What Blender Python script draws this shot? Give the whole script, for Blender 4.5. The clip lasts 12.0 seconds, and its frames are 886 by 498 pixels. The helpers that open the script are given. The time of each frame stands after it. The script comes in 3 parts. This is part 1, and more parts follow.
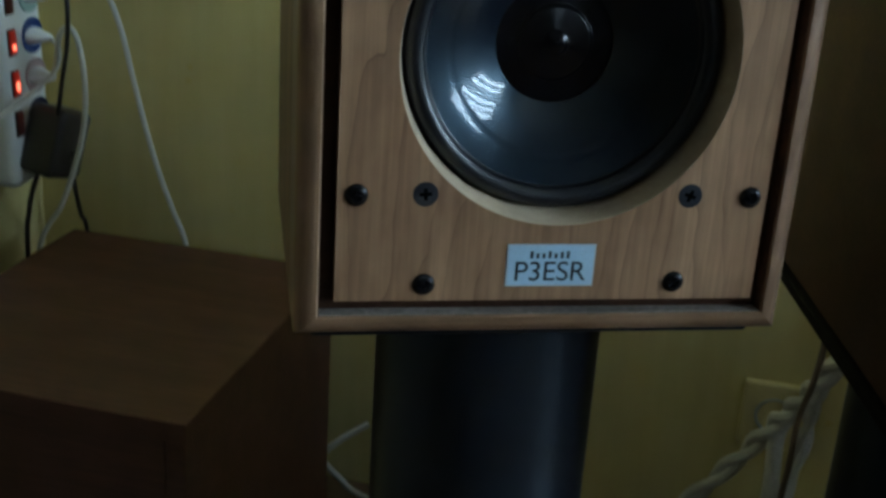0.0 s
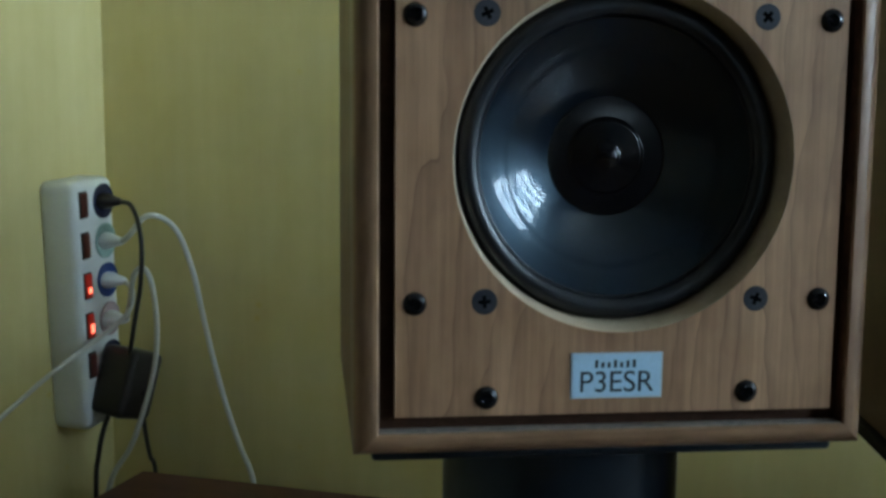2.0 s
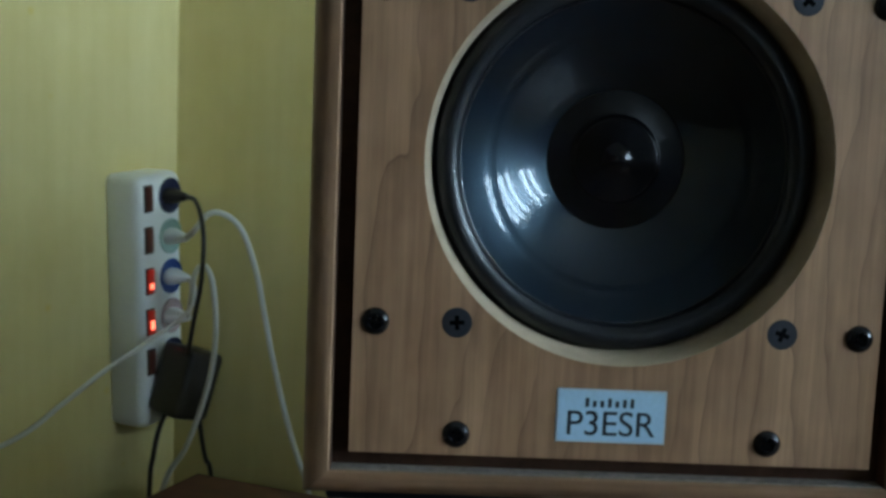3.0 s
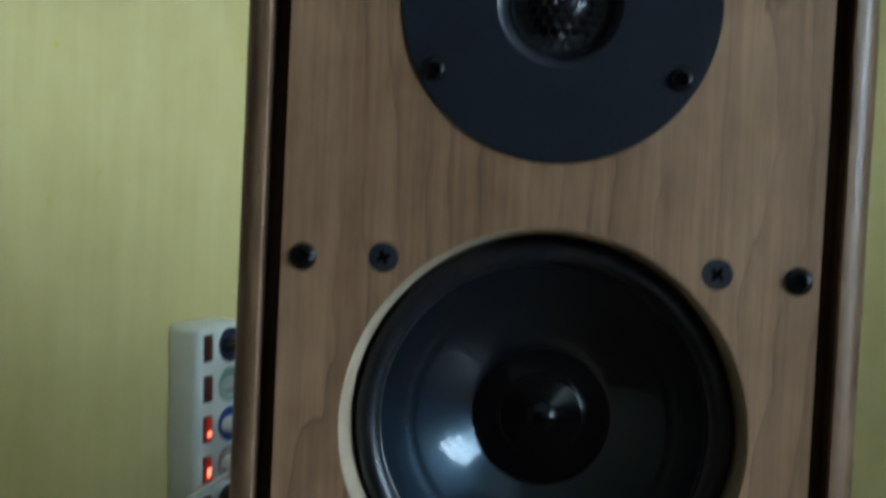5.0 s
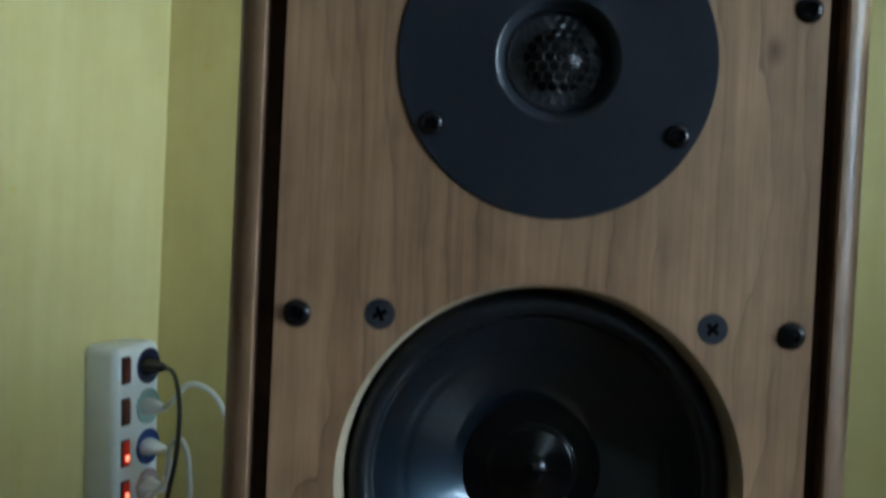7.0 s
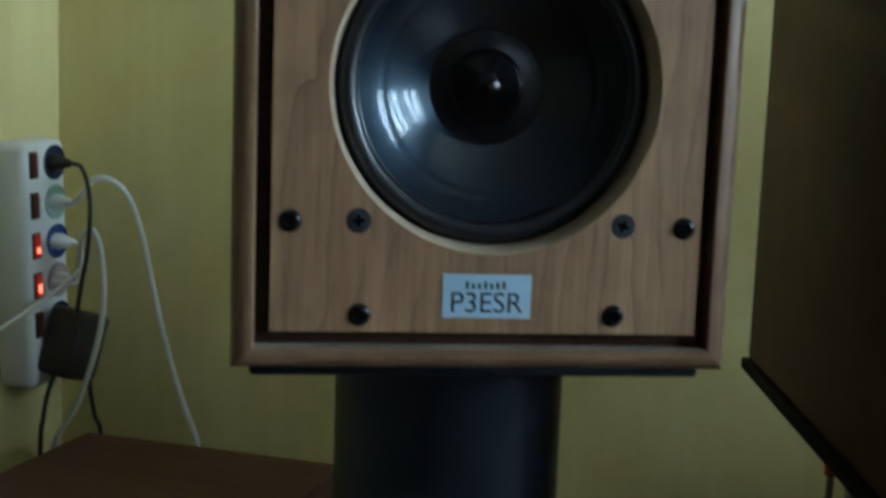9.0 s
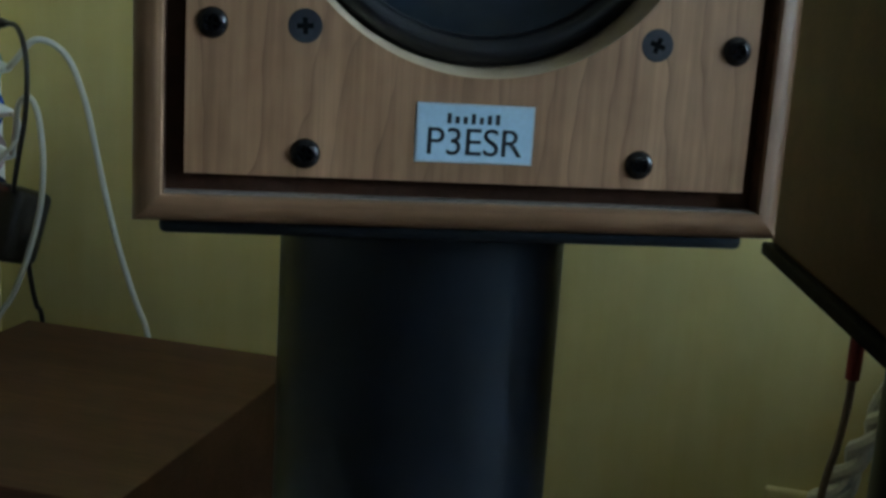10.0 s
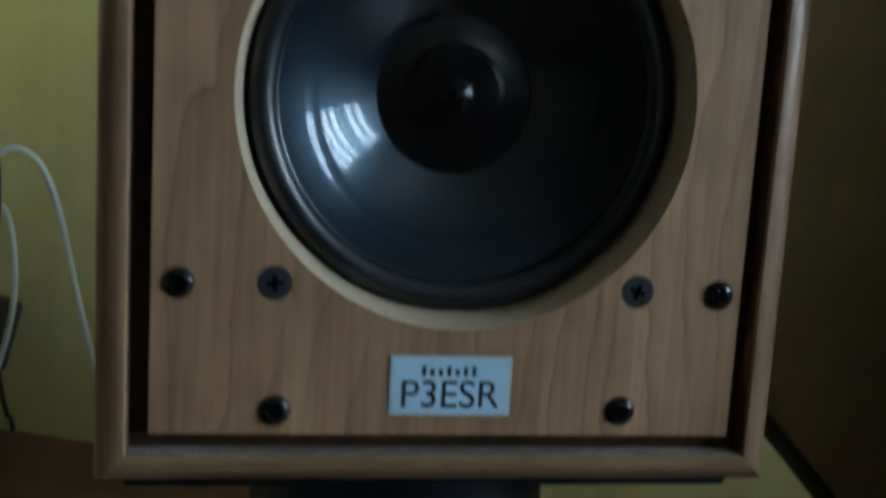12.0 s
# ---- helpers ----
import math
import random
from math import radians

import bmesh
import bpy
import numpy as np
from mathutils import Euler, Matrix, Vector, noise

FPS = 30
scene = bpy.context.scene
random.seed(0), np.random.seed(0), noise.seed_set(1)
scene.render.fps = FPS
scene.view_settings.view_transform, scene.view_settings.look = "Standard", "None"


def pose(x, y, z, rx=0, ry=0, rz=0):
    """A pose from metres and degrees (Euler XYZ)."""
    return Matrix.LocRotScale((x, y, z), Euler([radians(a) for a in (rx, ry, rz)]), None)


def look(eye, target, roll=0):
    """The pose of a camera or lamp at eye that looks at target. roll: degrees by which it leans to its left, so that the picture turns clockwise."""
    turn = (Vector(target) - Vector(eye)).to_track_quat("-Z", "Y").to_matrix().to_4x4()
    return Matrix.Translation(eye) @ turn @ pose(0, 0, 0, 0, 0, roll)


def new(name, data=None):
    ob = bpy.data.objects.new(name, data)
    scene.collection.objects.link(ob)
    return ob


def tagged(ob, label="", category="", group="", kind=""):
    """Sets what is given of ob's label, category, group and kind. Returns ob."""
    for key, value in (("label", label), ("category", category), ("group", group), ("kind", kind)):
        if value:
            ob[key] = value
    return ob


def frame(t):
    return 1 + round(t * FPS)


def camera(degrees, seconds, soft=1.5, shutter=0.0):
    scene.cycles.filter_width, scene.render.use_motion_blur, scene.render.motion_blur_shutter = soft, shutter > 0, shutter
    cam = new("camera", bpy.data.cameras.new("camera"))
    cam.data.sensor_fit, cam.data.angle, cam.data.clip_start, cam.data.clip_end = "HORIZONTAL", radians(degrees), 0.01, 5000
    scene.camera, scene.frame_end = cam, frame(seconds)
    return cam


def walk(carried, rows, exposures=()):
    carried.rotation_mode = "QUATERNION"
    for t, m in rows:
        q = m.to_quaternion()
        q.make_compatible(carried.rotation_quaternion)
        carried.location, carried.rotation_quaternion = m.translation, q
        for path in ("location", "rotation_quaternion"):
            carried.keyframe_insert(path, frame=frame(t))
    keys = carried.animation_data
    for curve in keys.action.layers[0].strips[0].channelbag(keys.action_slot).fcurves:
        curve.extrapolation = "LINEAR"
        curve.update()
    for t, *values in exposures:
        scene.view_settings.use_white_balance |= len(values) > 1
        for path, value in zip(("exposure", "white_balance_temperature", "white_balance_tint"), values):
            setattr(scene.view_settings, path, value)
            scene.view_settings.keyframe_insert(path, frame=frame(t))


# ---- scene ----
cam = camera(41.00, 12.0, soft=3.0, shutter=0.5)
PATH = [
    (0, (-0.1225, -0.4205, 0.8418), (0.2194, 1.4153, 0.1256), 3.75),
    (0.2, (-0.1191, -0.4282, 0.8190), (0.2022, 1.4449, 0.1958), 2.83),
    (0.5, (-0.1150, -0.4459, 0.7961), (0.1908, 1.4678, 0.3017), 2.19),
    (0.7, (-0.1119, -0.4595, 0.7845), (0.1906, 1.4691, 0.3500), 1.33),
    (1, (-0.1139, -0.4767, 0.7759), (0.1690, 1.4683, 0.4059), 0.64),
    (1.2, (-0.1175, -0.4783, 0.7743), (0.1435, 1.4731, 0.4226), 0.35),
    (1.5, (-0.1246, -0.4750, 0.7718), (0.1207, 1.4872, 0.4728), -0.03),
    (1.7, (-0.1259, -0.4654, 0.7731), (0.0944, 1.5057, 0.5158), 0.12),
    (2, (-0.1178, -0.4334, 0.7776), (0.1085, 1.5365, 0.5162), 0.44),
    (2.2, (-0.1092, -0.4140, 0.7784), (0.1122, 1.5550, 0.5063), 0.47),
    (2.5, (-0.0959, -0.3883, 0.7714), (0.1042, 1.5811, 0.4859), 0.71),
    (2.7, (-0.0848, -0.3758, 0.7710), (0.0535, 1.6011, 0.5012), 1.42),
    (4.3, (0.0039, -0.3775, 0.7854), (-0.2002, 1.6049, 0.6166), 3.27),
    (4.5, (0.0018, -0.3770, 0.7969), (-0.1942, 1.6087, 0.6604), 3.32),
    (4.7, (-0.0013, -0.3765, 0.8092), (-0.1961, 1.6092, 0.6722), 3.34),
    (5, (-0.0036, -0.3781, 0.8243), (-0.1603, 1.6144, 0.7505), 2.72),
    (5.2, (-0.0060, -0.3818, 0.8313), (-0.1353, 1.6139, 0.8106), 2.79),
    (5.5, (-0.0101, -0.3886, 0.8524), (-0.1113, 1.6088, 0.8403), 2.83),
    (5.7, (-0.0140, -0.3935, 0.8669), (-0.0827, 1.6051, 0.8942), 2.80),
    (6, (-0.0201, -0.3934, 0.8777), (-0.0690, 1.6049, 0.9427), 2.90),
    (6.2, (-0.0184, -0.3870, 0.8777), (-0.0688, 1.6109, 0.9558), 2.80),
    (6.5, (-0.0282, -0.3764, 0.8662), (-0.0399, 1.6234, 0.8940), 2.68),
    (6.7, (-0.0324, -0.3745, 0.8551), (-0.0321, 1.6254, 0.8361), 2.69),
    (7, (-0.0369, -0.3750, 0.8391), (-0.0178, 1.6240, 0.7803), 2.72),
    (7.2, (-0.0397, -0.3738, 0.8296), (-0.0127, 1.6240, 0.7418), 2.96),
    (8.8, (-0.0823, -0.4574, 0.7615), (0.1324, 1.5156, 0.5140), 2.16),
    (9, (-0.0783, -0.4570, 0.7520), (0.1775, 1.5083, 0.4833), 2.08),
    (9.2, (-0.0720, -0.4453, 0.7434), (0.1952, 1.5160, 0.4573), 2.26),
    (9.5, (-0.0685, -0.4098, 0.7285), (0.2299, 1.5379, 0.3859), 2.64),
    (9.7, (-0.0670, -0.3825, 0.7198), (0.2422, 1.5557, 0.3356), 3.03),
    (10, (-0.0631, -0.3486, 0.7128), (0.2410, 1.5812, 0.2843), 3.57),
    (10.2, (-0.0598, -0.3326, 0.7137), (0.2401, 1.5964, 0.2790), 3.78),
    (10.5, (-0.0547, -0.3114, 0.7158), (0.2464, 1.6166, 0.2776), 3.68),
    (10.7, (-0.0502, -0.3000, 0.7193), (0.2353, 1.6238, 0.2528), 3.72),
    (11, (-0.0517, -0.2938, 0.7184), (0.2515, 1.6283, 0.2561), 3.78),
    (11.2, (-0.0479, -0.2946, 0.7256), (0.2277, 1.6294, 0.2544), 3.64),
    (11.5, (-0.0443, -0.2966, 0.7384), (0.2241, 1.6315, 0.2795), 3.58),
    (11.7, (-0.0461, -0.3014, 0.7489), (0.2392, 1.6322, 0.3252), 3.30),
    (12, (-0.0619, -0.3260, 0.7688), (0.2751, 1.6152, 0.4251), 3.44),
]
EXPOSURES = [(0, -0.15), (1.5, 0.0), (5, -0.04), (8, -0.04), (9.5, -0.08), (11, -0.2), (12, -0.16)]
walk(cam, [(t, look(eye, target, roll)) for t, eye, target, roll in PATH], EXPOSURES)

# ---- world and light ----
# the room's corner stands behind the loudspeaker; u runs along the back wall, v away from it
CORNER, TURN = (-0.367, 1.077, 0.0), -23.5
ROOM = pose(*CORNER, 0, 0, TURN)
ROOM_U, ROOM_V, ROOM_H = 3.3, -4.4, 2.4
WIN_V0, WIN_V1, WIN_Z0, WIN_Z1 = -1.48, -0.38, 0.84, 1.82

world = bpy.data.worlds.new("sky")
scene.world = world
world.use_nodes = True
sky = world.node_tree.nodes.new("ShaderNodeTexSky")
sky.sky_type = "NISHITA"
sky.sun_disc = False
sky.sun_elevation, sky.sun_rotation = radians(35), radians(200)
world.node_tree.links.new(sky.outputs[0], world.node_tree.nodes["Background"].inputs[0])
world.node_tree.nodes["Background"].inputs[1].default_value = 0.08

lamp = bpy.data.lights.new("window_daylight", "AREA")
lamp.shape, lamp.size, lamp.size_y = "RECTANGLE", WIN_V1 - WIN_V0, WIN_Z1 - WIN_Z0
lamp.energy, lamp.color = 138.0, (0.565, 0.795, 1.0)
daylight = new("window_daylight", lamp)
daylight.matrix_world = ROOM @ look((ROOM_U + 0.16, (WIN_V0 + WIN_V1) / 2, (WIN_Z0 + WIN_Z1) / 2), (0, (WIN_V0 + WIN_V1) / 2, (WIN_Z0 + WIN_Z1) / 2))

WIN2_V0, WIN2_V1, WIN2_Z0, WIN2_Z1 = -4.15, -3.65, 0.95, 1.70
lamp2 = bpy.data.lights.new("second_daylight", "AREA")
lamp2.shape, lamp2.size, lamp2.size_y = "RECTANGLE", WIN2_V1 - WIN2_V0, WIN2_Z1 - WIN2_Z0
lamp2.energy, lamp2.color = 12.0, (0.565, 0.795, 1.0)
second_daylight = new("second_daylight", lamp2)
second_daylight.matrix_world = ROOM @ look((ROOM_U + 0.16, (WIN2_V0 + WIN2_V1) / 2, (WIN2_Z0 + WIN2_Z1) / 2), (0, (WIN2_V0 + WIN2_V1) / 2, (WIN2_Z0 + WIN2_Z1) / 2))


# ---- materials ----
def material(name, colour, rough=0.5, metal=0.0, coat=0.0, spec=0.5):
    m = bpy.data.materials.new(name)
    m.use_nodes = True
    b = m.node_tree.nodes["Principled BSDF"]
    b.inputs["Base Color"].default_value = (*colour, 1)
    b.inputs["Roughness"].default_value = rough
    b.inputs["Metallic"].default_value = metal
    b.inputs["Coat Weight"].default_value = coat
    b.inputs["Specular IOR Level"].default_value = spec
    return m


def node(m, kind, **values):
    n = m.node_tree.nodes.new(kind)
    for key, value in values.items():
        n.inputs[key.replace("_", " ")].default_value = value
    return n


def link(m, a, b):
    m.node_tree.links.new(a, b)


def coords(m, scale, turn=(0, 0, 0)):
    tc = m.node_tree.nodes.new("ShaderNodeTexCoord")
    mp = m.node_tree.nodes.new("ShaderNodeMapping")
    mp.inputs["Scale"].default_value = scale
    mp.inputs["Rotation"].default_value = [radians(a) for a in turn]
    link(m, tc.outputs["Object"], mp.inputs["Vector"])
    return mp.outputs["Vector"]


def ramp(m, source, stops):
    r = m.node_tree.nodes.new("ShaderNodeValToRGB")
    while len(r.color_ramp.elements) < len(stops):
        r.color_ramp.elements.new(0.5)
    for e, (at, c) in zip(r.color_ramp.elements, stops):
        e.position, e.color = at, (*c, 1)
    link(m, source, r.inputs[0])
    return r.outputs[0]


def mixed(m, how, fac, a, b):
    x = m.node_tree.nodes.new("ShaderNodeMix")
    x.data_type, x.blend_type = "RGBA", how
    if isinstance(fac, float):
        x.inputs[0].default_value = fac
    else:
        link(m, fac, x.inputs[0])
    link(m, a, x.inputs[6])
    link(m, b, x.inputs[7])
    return x.outputs[2]


def bumped(m, height, strength, distance):
    bump = node(m, "ShaderNodeBump", Strength=strength, Distance=distance)
    link(m, height, bump.inputs["Height"])
    link(m, bump.outputs[0], m.node_tree.nodes["Principled BSDF"].inputs["Normal"])


def wood(name, light, mid, dark, line, rough, along="z", lines=0.8, size=1.0, coat=0.0):
    """Veneer with the grain along one axis: broad figure, fine fibres and thin wandering growth lines."""
    m = material(name, mid, rough, coat=coat)
    k = {"x": (0.06, 1, 1), "y": (1, 0.06, 1), "z": (1, 1, 0.06)}[along]
    broad = node(m, "ShaderNodeTexNoise", Scale=26.0 * size, Detail=3.0, Roughness=0.5)
    link(m, coords(m, k), broad.inputs["Vector"])
    base = ramp(m, broad.outputs["Fac"], [(0.3, dark), (0.5, mid), (0.72, light)])
    fibre = node(m, "ShaderNodeTexNoise", Scale=420.0 * size, Detail=4.0, Roughness=0.65)
    k2 = {"x": (0.03, 1, 1), "y": (1, 0.03, 1), "z": (1, 1, 0.03)}[along]
    link(m, coords(m, k2), fibre.inputs["Vector"])
    fine = ramp(m, fibre.outputs["Fac"], [(0.32, (0.72, 0.70, 0.68)), (0.62, (1.09, 1.09, 1.09))])
    base = mixed(m, "MULTIPLY", 0.85, base, fine)
    mottle = node(m, "ShaderNodeTexNoise", Scale=60.0 * size, Detail=3.0, Roughness=0.6)
    k5 = {"x": (0.5, 1, 1), "y": (1, 0.5, 1), "z": (1, 1, 0.5)}[along]
    link(m, coords(m, k5), mottle.inputs["Vector"])
    base = mixed(m, "MULTIPLY", 1.0, base, ramp(m, mottle.outputs["Fac"], [(0.34, (0.84, 0.825, 0.81)), (0.66, (1.12, 1.12, 1.12))]))
    across = {"x": "Z", "y": "X", "z": "X"}[along]
    sep = m.node_tree.nodes.new("ShaderNodeSeparateXYZ")
    link(m, coords(m, (1, 1, 1)), sep.inputs[0])
    drift = node(m, "ShaderNodeTexNoise", Scale=16.0 * size, Detail=2.0, Roughness=0.5)
    k3 = {"x": (0.22, 1, 1), "y": (1, 0.22, 1), "z": (1, 1, 0.22)}[along]
    link(m, coords(m, k3), drift.inputs["Vector"])
    wiggle = node(m, "ShaderNodeTexNoise", Scale=70.0 * size, Detail=2.0, Roughness=0.5)
    k4 = {"x": (0.35, 1, 1), "y": (1, 0.35, 1), "z": (1, 1, 0.35)}[along]
    link(m, coords(m, k4), wiggle.inputs["Vector"])
    total = None
    for source, factor in ((sep.outputs[across], 85.0 * size), (drift.outputs["Fac"], 6.5), (wiggle.outputs["Fac"], 1.0)):
        mul = node(m, "ShaderNodeMath")
        mul.operation = "MULTIPLY_ADD"
        mul.inputs[1].default_value = factor
        mul.inputs[2].default_value = 0.0
        link(m, source, mul.inputs[0])
        if total:
            link(m, total, mul.inputs[2])
        total = mul.outputs[0]
    fr = node(m, "ShaderNodeMath")
    fr.operation = "FRACT"
    link(m, total, fr.inputs[0])
    thin = ramp(m, fr.outputs[0], [(0.0, (1.0, 1.0, 1.0)), (0.035, (0.50, 0.50, 0.50)), (0.30, (0, 0, 0)), (0.985, (0, 0, 0)), (1.0, (0.9, 0.9, 0.9))])
    strong = node(m, "ShaderNodeTexNoise", Scale=34.0 * size, Detail=2.0)
    link(m, coords(m, k3), strong.inputs["Vector"])
    gate = ramp(m, strong.outputs["Fac"], [(0.33, (0.30 * lines,) * 3), (0.56, (lines, lines, lines))])
    fac = mixed(m, "MULTIPLY", 1.0, thin, gate)
    rgb = node(m, "ShaderNodeRGB")
    rgb.outputs[0].default_value = (*line, 1)
    base = mixed(m, "MIX", fac, base, rgb.outputs[0])
    bsdf = m.node_tree.nodes["Principled BSDF"]
    link(m, base, bsdf.inputs["Base Color"])
    bumped(m, fibre.outputs["Fac"], 0.08, 0.0004)
    return m


def speckled(name, colour, rough, scale, amount, bump=0.0, metal=0.0, spec=0.5, coat=0.0):
    """A plain surface with two scales of unevenness."""
    m = material(name, colour, rough, metal, coat, spec)
    a = node(m, "ShaderNodeTexNoise", Scale=scale, Detail=5.0, Roughness=0.6)
    b = node(m, "ShaderNodeTexNoise", Scale=scale / 12, Detail=2.0)
    link(m, coords(m, (1, 1, 1)), a.inputs["Vector"])
    link(m, coords(m, (1, 1, 1)), b.inputs["Vector"])
    lo, hi = [c * (1 - amount) for c in colour], [min(1, c * (1 + amount)) for c in colour]
    one = ramp(m, a.outputs["Fac"], [(0.3, lo), (0.7, hi)])
    two = ramp(m, b.outputs["Fac"], [(0.3, (1 - amount,) * 3), (0.7, (1, 1, 1))])
    bsdf = m.node_tree.nodes["Principled BSDF"]
    link(m, mixed(m, "MULTIPLY", 0.8, one, two), bsdf.inputs["Base Color"])
    r = node(m, "ShaderNodeMapRange")
    r.inputs["To Min"].default_value, r.inputs["To Max"].default_value = rough * 0.86, min(1, rough * 1.14)
    link(m, b.outputs["Fac"], r.inputs["Value"])
    link(m, r.outputs[0], bsdf.inputs["Roughness"])
    if bump:
        bumped(m, a.outputs["Fac"], bump, 0.0006)
    return m


def wallpaper(name):
    """Yellow wallpaper with faint vertical streaks, blotches and a fine weave."""
    m = material(name, (0.6, 0.5, 0.2), 0.75, spec=0.25)
    streak = node(m, "ShaderNodeTexNoise", Scale=55.0, Detail=4.0, Roughness=0.6)
    link(m, coords(m, (1, 1, 0.05)), streak.inputs["Vector"])
    blotch = node(m, "ShaderNodeTexNoise", Scale=9.0, Detail=4.0, Roughness=0.6)
    link(m, coords(m, (1, 1, 0.7)), blotch.inputs["Vector"])
    base = ramp(m, blotch.outputs["Fac"], [(0.3, (0.597, 0.500, 0.214)), (0.7, (0.672, 0.578, 0.274))])
    lines = ramp(m, streak.outputs["Fac"], [(0.3, (0.94, 0.93, 0.90)), (0.7, (1.0, 1.0, 1.0))])
    base = mixed(m, "MULTIPLY", 0.9, base, lines)
    dots = node(m, "ShaderNodeTexVoronoi", Scale=16.0)
    link(m, coords(m, (1, 1, 1)), dots.inputs["Vector"])
    spot = ramp(m, dots.outputs["Distance"], [(0.0, (1.0, 0.86, 0.35)), (0.09, (1, 1, 1))])
    base = mixed(m, "MULTIPLY", 0.7, base, spot)
    link(m, base, m.node_tree.nodes["Principled BSDF"].inputs["Base Color"])
    weave = node(m, "ShaderNodeTexNoise", Scale=700.0, Detail=2.0)
    link(m, coords(m, (1, 1, 0.4)), weave.inputs["Vector"])
    bumped(m, weave.outputs["Fac"], 0.15, 0.0005)
    return m


CHERRY = wood("cherry_veneer", (0.366, 0.211, 0.117), (0.287, 0.158, 0.085), (0.204, 0.105, 0.053), (0.084, 0.040, 0.020), 0.40, "z", 0.72)


def knot(m, at, size):
    """A small dark knot in a veneer."""
    near = node(m, "ShaderNodeVectorMath")
    near.operation = "DISTANCE"
    near.inputs[1].default_value = at
    link(m, coords(m, (1, 1, 0.6)), near.inputs[0])
    socket = m.node_tree.nodes["Principled BSDF"].inputs["Base Color"]
    base = socket.links[0].from_socket
    dark = ramp(m, near.outputs["Value"], [(0.0, (0.42, 0.37, 0.34)), (size, (1, 1, 1))])
    link(m, mixed(m, "MULTIPLY", 1.0, base, dark), socket)


knot(CHERRY, (0.0685, 0.0, 0.2548 * 0.6), 0.0010)
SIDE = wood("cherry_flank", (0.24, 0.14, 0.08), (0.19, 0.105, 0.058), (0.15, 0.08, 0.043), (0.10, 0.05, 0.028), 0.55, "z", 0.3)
RIM_X = wood("cherry_rim_level", (0.285, 0.169, 0.097), (0.23, 0.128, 0.070), (0.182, 0.096, 0.050), (0.12, 0.06, 0.035), 0.42, "x", 0.35, coat=0.04)
RIM_Z = wood("cherry_rim_upright", (0.285, 0.169, 0.097), (0.23, 0.128, 0.070), (0.182, 0.096, 0.050), (0.12, 0.06, 0.035), 0.42, "z", 0.35, coat=0.04)
CABINET = wood("brown_veneer", (0.108, 0.045, 0.027), (0.090, 0.036, 0.021), (0.074, 0.029, 0.016), (0.045, 0.017, 0.010), 0.60, "x", 0.3, 0.7)
PALE = speckled("bare_wood", (0.37, 0.282, 0.190), 0.6, 300, 0.08)
CHANNEL_BROWN = speckled("dark_brown_channel", (0.052, 0.023, 0.013), 0.8, 200, 0.25, 0.1, spec=0.12)
STAND_BLACK = speckled("satin_black_steel", (0.007, 0.009, 0.0135), 0.35, 900, 0.12)
STAND_BLACK.node_tree.nodes["Principled BSDF"].inputs["Specular Tint"].default_value = (0.62, 0.82, 1.0, 1)
MOUTH_BLACK = speckled("satin_black_plastic", (0.014, 0.017, 0.023), 0.40, 900, 0.15, spec=0.6)
INNER_BROWN = speckled("dark_brown_inner_rim", (0.092, 0.044, 0.026), 0.7, 250, 0.3, 0.1, spec=0.2)
DUSTY = speckled("dusty_grey_brown", (0.21, 0.175, 0.145), 0.8, 420, 0.3, 0.15)
PLATE_BLACK = speckled("matt_black_plastic", (0.0075, 0.0100, 0.0160), 0.58, 900, 0.2, 0.15, spec=0.22)
FLANK_BLACK = speckled("dull_black_paint", (0.013, 0.010, 0.009), 0.75, 900, 0.2, 0.12, spec=0.12)
RUBBER = speckled("black_rubber", (0.007, 0.008, 0.011), 0.33, 500, 0.1, spec=0.5)
CONE = speckled("glossy_black_cone", (0.0025, 0.005, 0.010), 0.32, 60, 0.25, spec=0.30, coat=0.8)
CONE.node_tree.nodes["Principled BSDF"].inputs["Coat Roughness"].default_value = 0.06
CONE.node_tree.nodes["Principled BSDF"].inputs["Specular Tint"].default_value = (0.49, 0.78, 1.0, 1)
CAP = speckled("glossy_dust_cap", (0.002, 0.002, 0.003), 0.19, 60, 0.25, spec=0.34)
SCREW = speckled("black_screw_steel", (0.006, 0.006, 0.007), 0.18, 900, 0.3)
SCREW_FLAT = speckled("blued_screw_steel", (0.015, 0.018, 0.025), 0.42, 900, 0.3, metal=0.1)
RECESS = material("screw_recess", (0.002, 0.002, 0.002), 0.9, spec=0.05)
GRILLE = speckled("black_wire", (0.016, 0.015, 0.016), 0.34, 900, 0.2, metal=0.2)
DOME = speckled("tweeter_dome", (0.018, 0.017, 0.018), 0.26, 300, 0.2, metal=0.3)
BADGE = speckled("silver_blue_badge", (0.40, 0.585, 0.71), 0.38, 800, 0.06, metal=0.0)
BADGE_EDGE = speckled("silver_badge_edge", (0.45, 0.56, 0.64), 0.35, 800, 0.08, metal=0.3)
INK = material("dark_ink", (0.012, 0.016, 0.024), 0.5)
WALL = wallpaper("yellow_wallpaper")
# made-up dark tone for walls out of view, to cut bounce light
UNSEEN_BROWN = speckled("unseen_brown_wall", (0.20, 0.16, 0.11), 0.7, 60, 0.1)
CEILING = speckled("grey_ceiling_paint", (0.50, 0.49, 0.47), 0.8, 120, 0.04)
FLOOR = wood("floor_laminate", (0.16, 0.10, 0.06), (0.13, 0.08, 0.045), (0.10, 0.06, 0.035), (0.07, 0.04, 0.02), 0.35, "x", 0.4, 0.3)
WHITE_PLASTIC = speckled("white_plastic", (0.74, 0.76, 0.74), 0.36, 300, 0.03)
